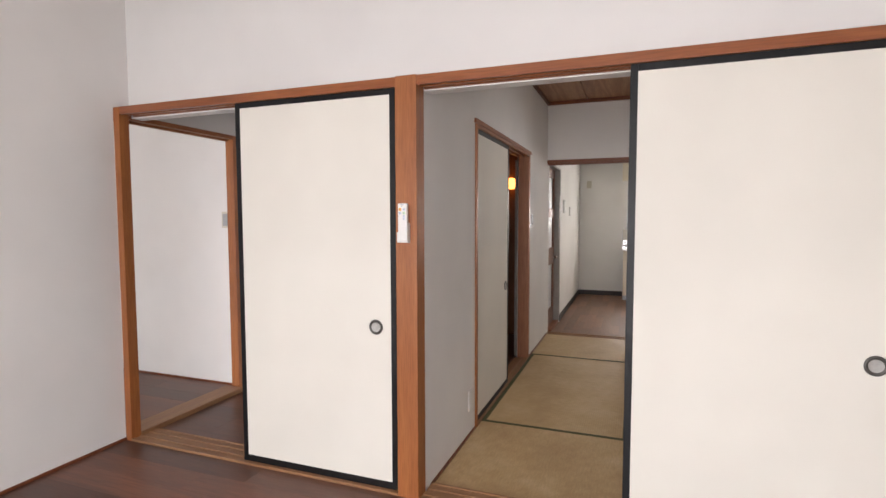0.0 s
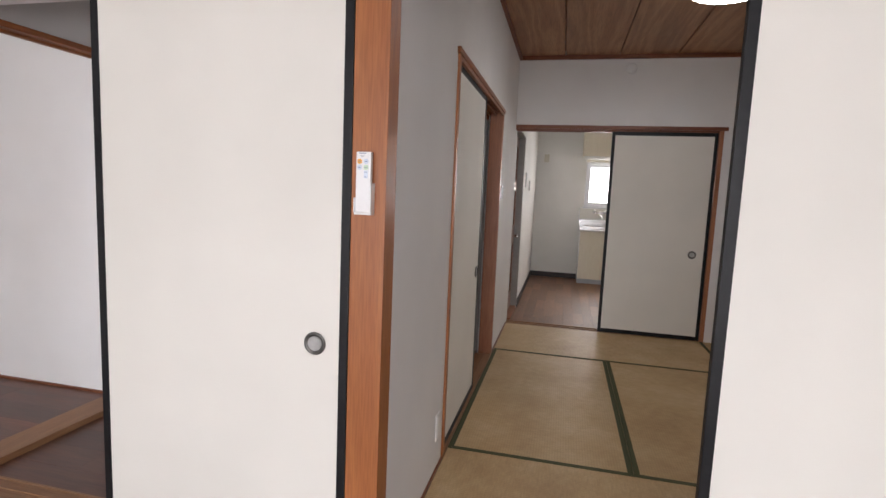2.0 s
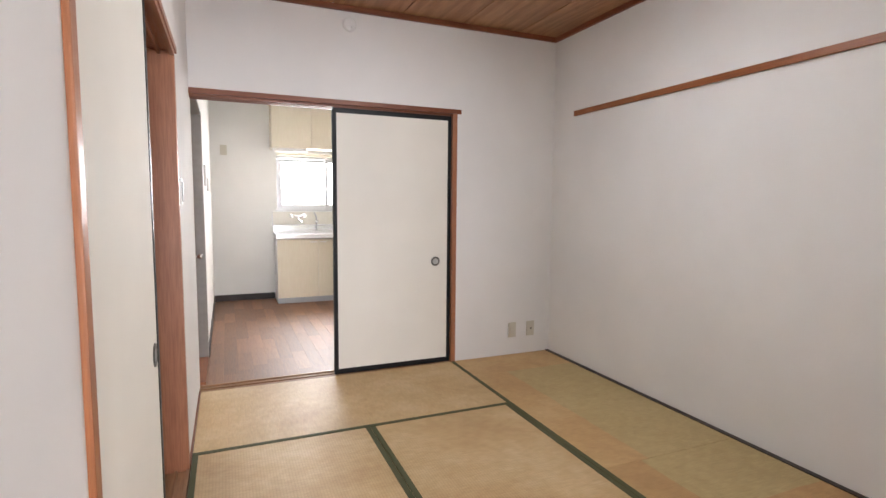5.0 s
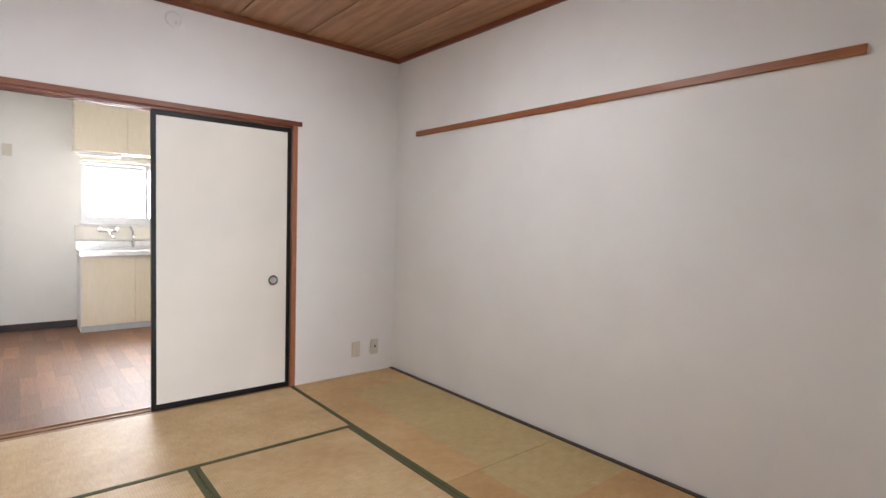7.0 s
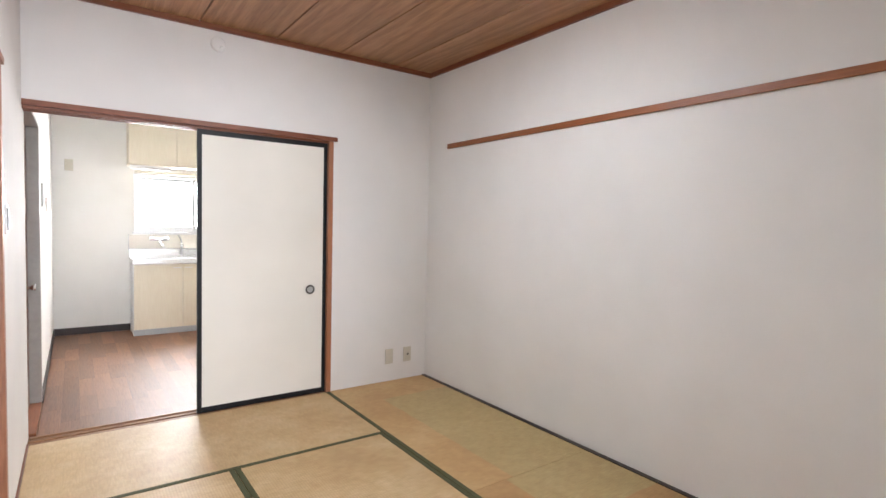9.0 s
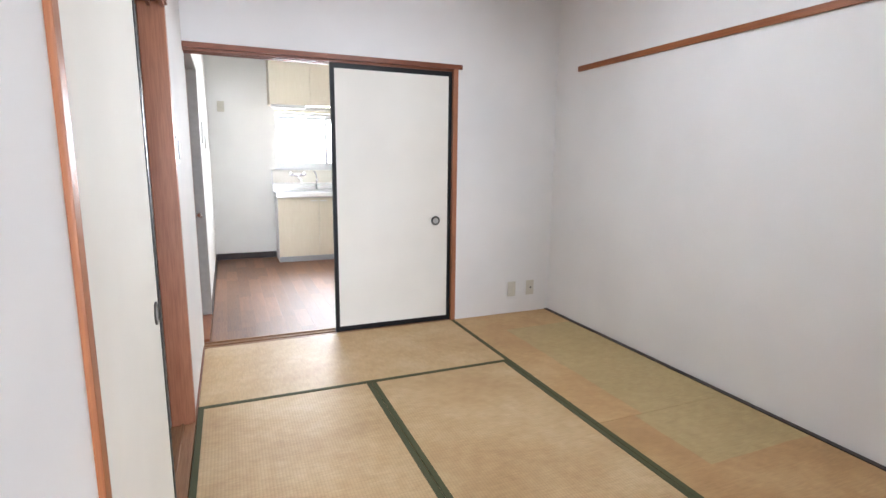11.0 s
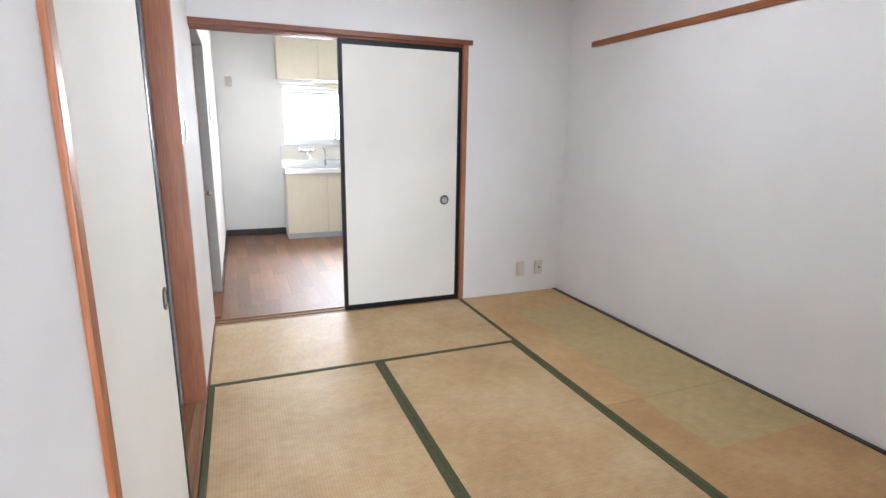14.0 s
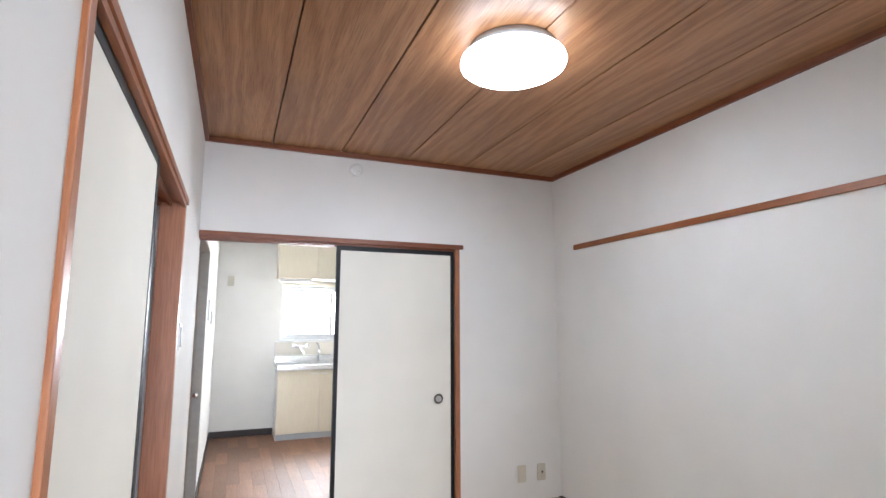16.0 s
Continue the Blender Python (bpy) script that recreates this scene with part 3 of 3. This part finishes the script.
sw = empty("light_switch", "white light switch plate beside the brown post", "light switch", (XL, 2.70, 1.255))
part("plate", cubes((0.0005, -0.035, -0.06, 0.009, 0.035, 0.06), bevel=0.003), WHITE_PLASTIC, sw)
part("rocker", cubes((0.0092, -0.022, -0.045, 0.014, 0.022, 0.045), bevel=0.002), GREY_PLASTIC, sw, "grey rocker")

# remote control in its holder on the middle post
rem = empty("remote_control", "white lamp remote control in a holder on the post", "remote control", (-0.046, 0.0, 1.177))
body = part("body", cubes((-0.0212, -0.026, 0.0064, 0.0212, -0.008, 0.170), bevel=0.004), WHITE_PLASTIC, rem)
part("flap", cubes((-0.0195, -0.0268, 0.012, 0.0195, -0.0262, 0.094)), WHITE_PLASTIC, body)
part("name_bar", cubes((-0.013, -0.0266, 0.1645, 0.008, -0.0261, 0.1665)), KEY_INK, body, "dark lettering bar")
part("text_bar", cubes((-0.009, -0.0266, 0.1595, 0.004, -0.0261, 0.1608)), GREY_PLASTIC, body)
part("text_bar", cubes((-0.006, -0.0266, 0.1560, 0.001, -0.0261, 0.1573)), GREY_PLASTIC, body)
for x, z, mat, lab in ((-0.0105, 0.144, ORANGE_KEY, "round orange key"), (0.008, 0.144, BLUE_KEY, "round pale blue key"), (-0.0105, 0.128, BLUE_KEY, "round pale blue key"), (0.008, 0.128, GREEN_KEY, "round pale green key")):
    key = part("key", lathe([(0.0, 0.0012), (0.0062, 0.001), (0.0070, 0.0)], Matrix.Translation((x, -0.026, z)) @ pose(0, 0, 0, 90, 0, 0), 24), mat, body, lab)
    part("key_text", cubes((x - 0.0038, -0.0276, z - 0.0011, x + 0.0038, -0.0271, z + 0.0011)), KEY_INK, key)
key = part("key", cubes((0.0025, -0.0268, 0.099, 0.0135, -0.0258, 0.1195), bevel=0.0004), BLUE_KEY, body, "rectangular dimmer key")
part("key_text", cubes((0.0045, -0.0274, 0.1145, 0.011, -0.0269, 0.1165)), KEY_INK, key)
part("key_text", cubes((0.0045, -0.0274, 0.1015, 0.009, -0.0269, 0.1035)), KEY_INK, key)
part("holder", cubes((-0.0245, -0.0075, 0.0, 0.0255, -0.0003, 0.086), (-0.0245, -0.0264, 0.0, 0.0255, -0.0075, 0.0065), (-0.0245, -0.030, 0.0065, -0.0215, -0.0075, 0.046), (0.0215, -0.030, 0.0065, 0.0255, -0.0075, 0.084), (0.019, -0.030, 0.046, 0.0215, -0.0272, 0.084), bevel=0.001), WHITE_PLASTIC, rem, "white plastic wall holder")

# switch by the side room opening
sw2 = empty("light_switch", "white light switch plate by the orange post", "light switch", (-1.95, 0.975, 1.27))
part("plate", cubes((-0.035, -0.009, -0.06, 0.035, -0.0005, 0.06), bevel=0.003), IVORY, sw2)
part("rocker", cubes((-0.022, -0.014, -0.045, 0.022, -0.0092, 0.045), bevel=0.002), GREY_PLASTIC, sw2)

# ---- kitchen ----
sink = empty("sink_cabinet", "pale wooden sink cabinet with a stainless steel top", "sink cabinet", (0, 0, -0.012))
X0, X1, YA = 0.732, 1.95, 6.395
part("carcass", cubes((X0, YA + 0.02, 0.0, X1, KY - 0.014, 0.775)), WHITE_PLASTIC, sink, "white cabinet carcass")
part("toe_board", cubes((X0 + 0.002, YA + 0.005, 0.0, X1, YA + 0.0195, 0.062)), TOE_GREY, sink, "grey toe board")
for a, b, s in ((X0 + 0.004, 1.208, 1), (1.212, 1.72, -1)):
    d = part("door", cubes((a, YA, 0.066, b, YA + 0.0195, 0.768), bevel=0.0015), CAB_WOOD, sink, "pale wood-grain door")
    hx = b - 0.055 if s > 0 else a + 0.055
    part("handle", cubes((hx - 0.04, YA - 0.012, 0.728, hx + 0.04, YA - 0.001, 0.740), bevel=0.002), WHITE_PLASTIC, d, "white finger pull")
part("door", cubes((1.724, YA, 0.066, X1 - 0.004, YA + 0.0195, 0.768), bevel=0.0015), CAB_WOOD, sink)
bm = cubes((X0 - 0.012, YA - 0.035, 0.777, X1, YA + 0.03, 0.835), (X0 - 0.012, YA + 0.03, 0.80, 0.86, KY - 0.02, 0.832), (0.86, KY - 0.12, 0.80, X1, KY - 0.02, 0.832), (1.62, YA + 0.03, 0.80, X1, KY - 0.12, 0.832), bevel=0.004)
top = part("worktop", bm, STEEL, sink, "brushed stainless steel top with rounded front")
part("basin", cubes((0.86, YA + 0.03, 0.64, 1.62, KY - 0.12, 0.65), (0.855, YA + 0.03, 0.65, 0.86, KY - 0.12, 0.80), (1.62, YA + 0.03, 0.65, 1.625, KY - 0.12, 0.80), (0.86, YA + 0.025, 0.65, 1.62, YA + 0.03, 0.80), (0.86, KY - 0.12, 0.65, 1.62, KY - 0.115, 0.80)), STEEL, sink, "steel basin")
part("upstand", cubes((X0 - 0.012, KY - 0.02, 0.80, X1, KY - 0.013, 0.92), bevel=0.002), STEEL, sink, "steel upstand")
splash = empty("splash_panel", "beige splash panel behind the sink", "splash panel", kind="structure")
part("panel", cubes((X0 - 0.012, KY - 0.0125, 0.921, wx1, KY - 0.0005, 1.075), bevel=0.002), SPLASH, splash)
part("edge_strip", cubes((X0 - 0.02, KY - 0.016, 0.90, X0 - 0.0125, KY - 0.0005, 1.08)), ALU, splash)
part("ledge", cubes((wx0 - 0.02, KY - 0.03, 1.082, wx1, KY + 0.1, 1.104), bevel=0.002), ALU, splash, "aluminium window ledge")

tap = empty("mixer_tap", "chrome wall-mounted two-handle mixer tap", "tap", (1.01, KY - 0.0125, 1.0))
part("bar", tube([(-0.08, -0.05, 0.02), (0.08, -0.05, 0.02)], 0.016), CHROME, tap)
for sx in (-0.08, 0.08):
    part("inlet", tube([(sx, 0.0, 0.02), (sx, -0.05, 0.02)], 0.012), CHROME, tap)
    part("tap_handle", lathe([(0.0, 0.05), (0.02, 0.048), (0.026, 0.035), (0.02, 0.01), (0.012, 0.0)], pose(sx, -0.06, 0.02, 70, 0, 0), 20), CHROME, tap)
part("spout", tube([(0.0, -0.055, 0.02), (0.01, -0.07, -0.01), (0.02, -0.12, -0.035), (0.03, -0.2, -0.04), (0.03, -0.215, -0.06)], 0.010), CHROME, tap)
pipe = empty("water_pipe", "bare chrome single tap with a bent pipe", "tap", (1.245, KY - 0.0125, 0.84))
part("riser", tube([(0, -0.06, 0.0), (0, -0.06, 0.10), (0.0, -0.058, 0.17), (-0.015, -0.05, 0.21), (-0.03, -0.045, 0.23)], 0.010), GREY_PLASTIC, pipe)
part("valve", lathe([(0.0, 0.04), (0.018, 0.038), (0.02, 0.02), (0.012, 0.0)], pose(0, -0.06, 0.12, 90, 0, 0), 16), CHROME, pipe)

upper = empty("wall_cabinet", "pale wooden wall cabinet above the kitchen window", "wall cabinet")
UY = 6.49
part("carcass", cubes((0.702, UY + 0.02, 1.842, 1.95, KY - 0.0005, 2.40)), CAB_WOOD, upper)
for a, b in ((0.705, 1.160), (1.164, 1.63), (1.634, 1.947)):
    part("door", cubes((a, UY, 1.845, b, UY + 0.0195, 2.397), bevel=0.0015), CAB_WOOD, upper, "pale wood-grain door")
tube_light = empty("cabinet_light", "slim white fluorescent fixture under the wall cabinet", "light fixture", (0.715, UY + 0.04, 1.842))
part("housing", cubes((0.0, 0.0, -0.022, 0.40, 0.07, -0.0005), bevel=0.003), WHITE_PLASTIC, tube_light)
part("diffuser", cubes((0.01, 0.008, -0.042, 0.39, 0.062, -0.0225), bevel=0.006), WHITE_PLASTIC, tube_light)
rack = empty("curtain_rail", "slim pale wooden board above the kitchen window", "rail", (0.775, KY - 0.04, 1.770))
part("board", cubes((0.0, 0.0, 0.0, 1.1, 0.039, 0.03), bevel=0.002), IVORY, rack)

ksw = empty("kitchen_switch", "beige switch plate on the kitchen wall", "wall plate", (0.177, KY, 1.812))
part("plate", cubes((-0.037, -0.008, -0.06, 0.037, -0.0005, 0.06), bevel=0.003), IVORY, ksw)
part("rocker", cubes((-0.012, -0.012, -0.03, 0.012, -0.0082, 0.03), bevel=0.001), IVORY, ksw)
for y, z, h in ((4.73, 1.417, 0.085), (5.35, 1.36, 0.06)):
    p = empty("kitchen_wall_panel", "grey-white control plate beside the kitchen door", "wall plate", (KX, y, z), "plates on the kitchen wall")
    part("plate", cubes((0.0005, -0.05, -h, 0.016, 0.05, h), bevel=0.003), PLATE_GREY, p)
    part("insert", cubes((0.0162, -0.03, -h + 0.03, 0.019, 0.03, h - 0.03)), WHITE_PLASTIC, p)

# glazed door in the kitchen's side wall
door = empty("door_1", "brown wooden door with glass lights to the passage", "door", kind="structure")
part("leaf", cubes((-0.060, d0 + 0.012, 0.012, -0.030, d0 + 0.10, 1.845), (-0.060, d1 - 0.14, 0.012, -0.030, d1 - 0.042, 1.845), (-0.060, d0 + 0.10, 0.012, -0.030, d1 - 0.14, 0.20), (-0.060, d0 + 0.10, 0.72, -0.030, d1 - 0.14, 0.92), (-0.060, d0 + 0.10, 1.28, -0.030, d1 - 0.14, 1.38), (-0.060, d0 + 0.10, 1.74, -0.030, d1 - 0.14, 1.845)), DOOR_WOOD, door)
for a, b in ((0.20, 0.72), (0.92, 1.28), (1.38, 1.74)):
    part("pane", cubes((-0.048, d0 + 0.10, a, -0.042, d1 - 0.14, b)), FROST, door)
part("knob", lathe([(0.0, 0.046), (0.018, 0.043), (0.023, 0.034), (0.016, 0.022), (0.009, 0.014), (0.012, 0.0)], pose(-0.030, d1 - 0.085, 0.795, 0, 90, 0), 24), CHROME, door, "chrome door knob")
frame_5 = empty("trim_kitchen_door", "grey-brown frame of the kitchen side door", "door frame", kind="structure")
part("jamb", cubes((-0.109, d1 - 0.04, 0.0, KX + 0.006, d1 + 0.018, 1.861), bevel=0.002), JAMB_GREY, frame_5)
part("jamb", cubes((-0.109, d0 + 0.0005, 0.0, -0.001, d0 + 0.011, 1.861), bevel=0.002), POST_BROWN, frame_5)
part("head", cubes((-0.109, d0 + 0.0115, 1.847, KX + 0.006, d1 - 0.041, 1.862)), JAMB_GREY, frame_5)
part("sill", cubes((-0.109, d0 + 0.0115, -0.01, KX + 0.004, d1 - 0.041, 0.011)), BEAM_WOOD_Y, frame_5)

# washroom passage: a warm wall lamp and a folding door
wl = empty("wall_lamp", "small warm wall lamp in the passage, switched on", "wall lamp", (-0.345, 3.45, 1.64))
part("base", lathe([(0.0, 0.02), (0.05, 0.02), (0.055, 0.0)], pose(0, 0, 0, 90, 0, 0), 24), WHITE_PLASTIC, wl)
part("globe", lathe([(0.0, 0.13), (0.04, 0.12), (0.06, 0.08), (0.05, 0.035), (0.03, 0.02)], pose(0, 0, 0, 90, 0, 0), 24), BULB_GLOW, wl, "glowing orange globe")
GREYDOOR = empty("door_2", "grey aluminium folding door edge in the passage", "door", kind="structure")
part("leaf", cubes((-0.135, 2.60, 0.0, -0.112, 2.64, 1.80), bevel=0.003), JAMB_GREY, GREYDOOR)

# ---- floorboards ----


def boards(parent_name, label, x0, y0, x1, y1, z, along, lengths, width, mat, seed):
    """Separate boards, laid with staggered ends; meshes are shared by length."""
    rnd = random.Random(seed)
    ob = empty(parent_name, label, "floor", kind="structure")
    meshes = {}

    def board(length, wid):
        key = (round(length, 3), round(wid, 3))
        if key not in meshes:
            bm = bmesh.new()
            g, b = 0.0001, 0.0004
            L, W = length - g, wid - g
            lo = [bm.verts.new(p) for p in ((g, g, -0.011), (L, g, -0.011), (L, W, -0.011), (g, W, -0.011))]
            mi = [bm.verts.new(p) for p in ((g, g, -b), (L, g, -b), (L, W, -b), (g, W, -b))]
            up = [bm.verts.new(p) for p in ((g + b, g + b, 0), (L - b, g + b, 0), (L - b, W - b, 0), (g + b, W - b, 0))]
            for i in range(4):
                j = (i + 1) % 4
                bm.faces.new((lo[i], lo[j], mi[j], mi[i]))
                bm.faces.new((mi[i], mi[j], up[j], up[i]))
            bm.faces.new(up)
            me = bpy.data.meshes.new("board")
            bm.to_mesh(me)
            bm.free()
            me.materials.append(mat)
            meshes[key] = me
        return meshes[key]
    a0, a1, c0_, c1_ = (x0, x1, y0, y1) if along == 0 else (y0, y1, x0, x1)
    c = c0_
    while c < c1_ - 0.004:
        w = min(width, c1_ - c)
        a = a0
        first = True
        while a < a1 - 0.01:
            length = rnd.choice(lengths) * (rnd.choice((0.35, 0.6, 0.8, 1.0)) if first else 1.0)
            first = False
            if a + length > a1 - 0.06:
                length = a1 - a
            o = new("board", board(length, w))
            o.parent = ob
            # the mesh lies along its local x
            o.matrix_basis = pose(a, c, z) if along == 0 else pose(c + w, a, z, 0, 0, 90)
            a += length
        c += w
    return ob


boards("floor_boards_front", "glossy dark brown wooden floorboards of the front room", RX0, -3.9, RX1, -0.005, FL, 0, (0.91, 1.21), 0.15, FLOOR_WOOD, 3)
boards("floor_boards_side", "dark brown wooden floorboards of the side room", RX0 - 2.6, 0.126, -1.902, 0.963, FL, 0, (0.91, 1.21), 0.15, FLOOR_WOOD, 5)
boards("floor_boards_passage", "dark brown wooden floorboards behind the left doors", -1.749, 0.151, -0.116, 0.974, FL, 0, (0.91,), 0.15, FLOOR_WOOD, 6)
boards("floor_boards_kitchen", "brown patchwork kitchen floorboards reflecting the window", KX + 0.012, YF + 0.121, XR, KY - 0.013, -0.012, 1, (0.455, 0.606), 0.101, KITCHEN_WOOD, 9)
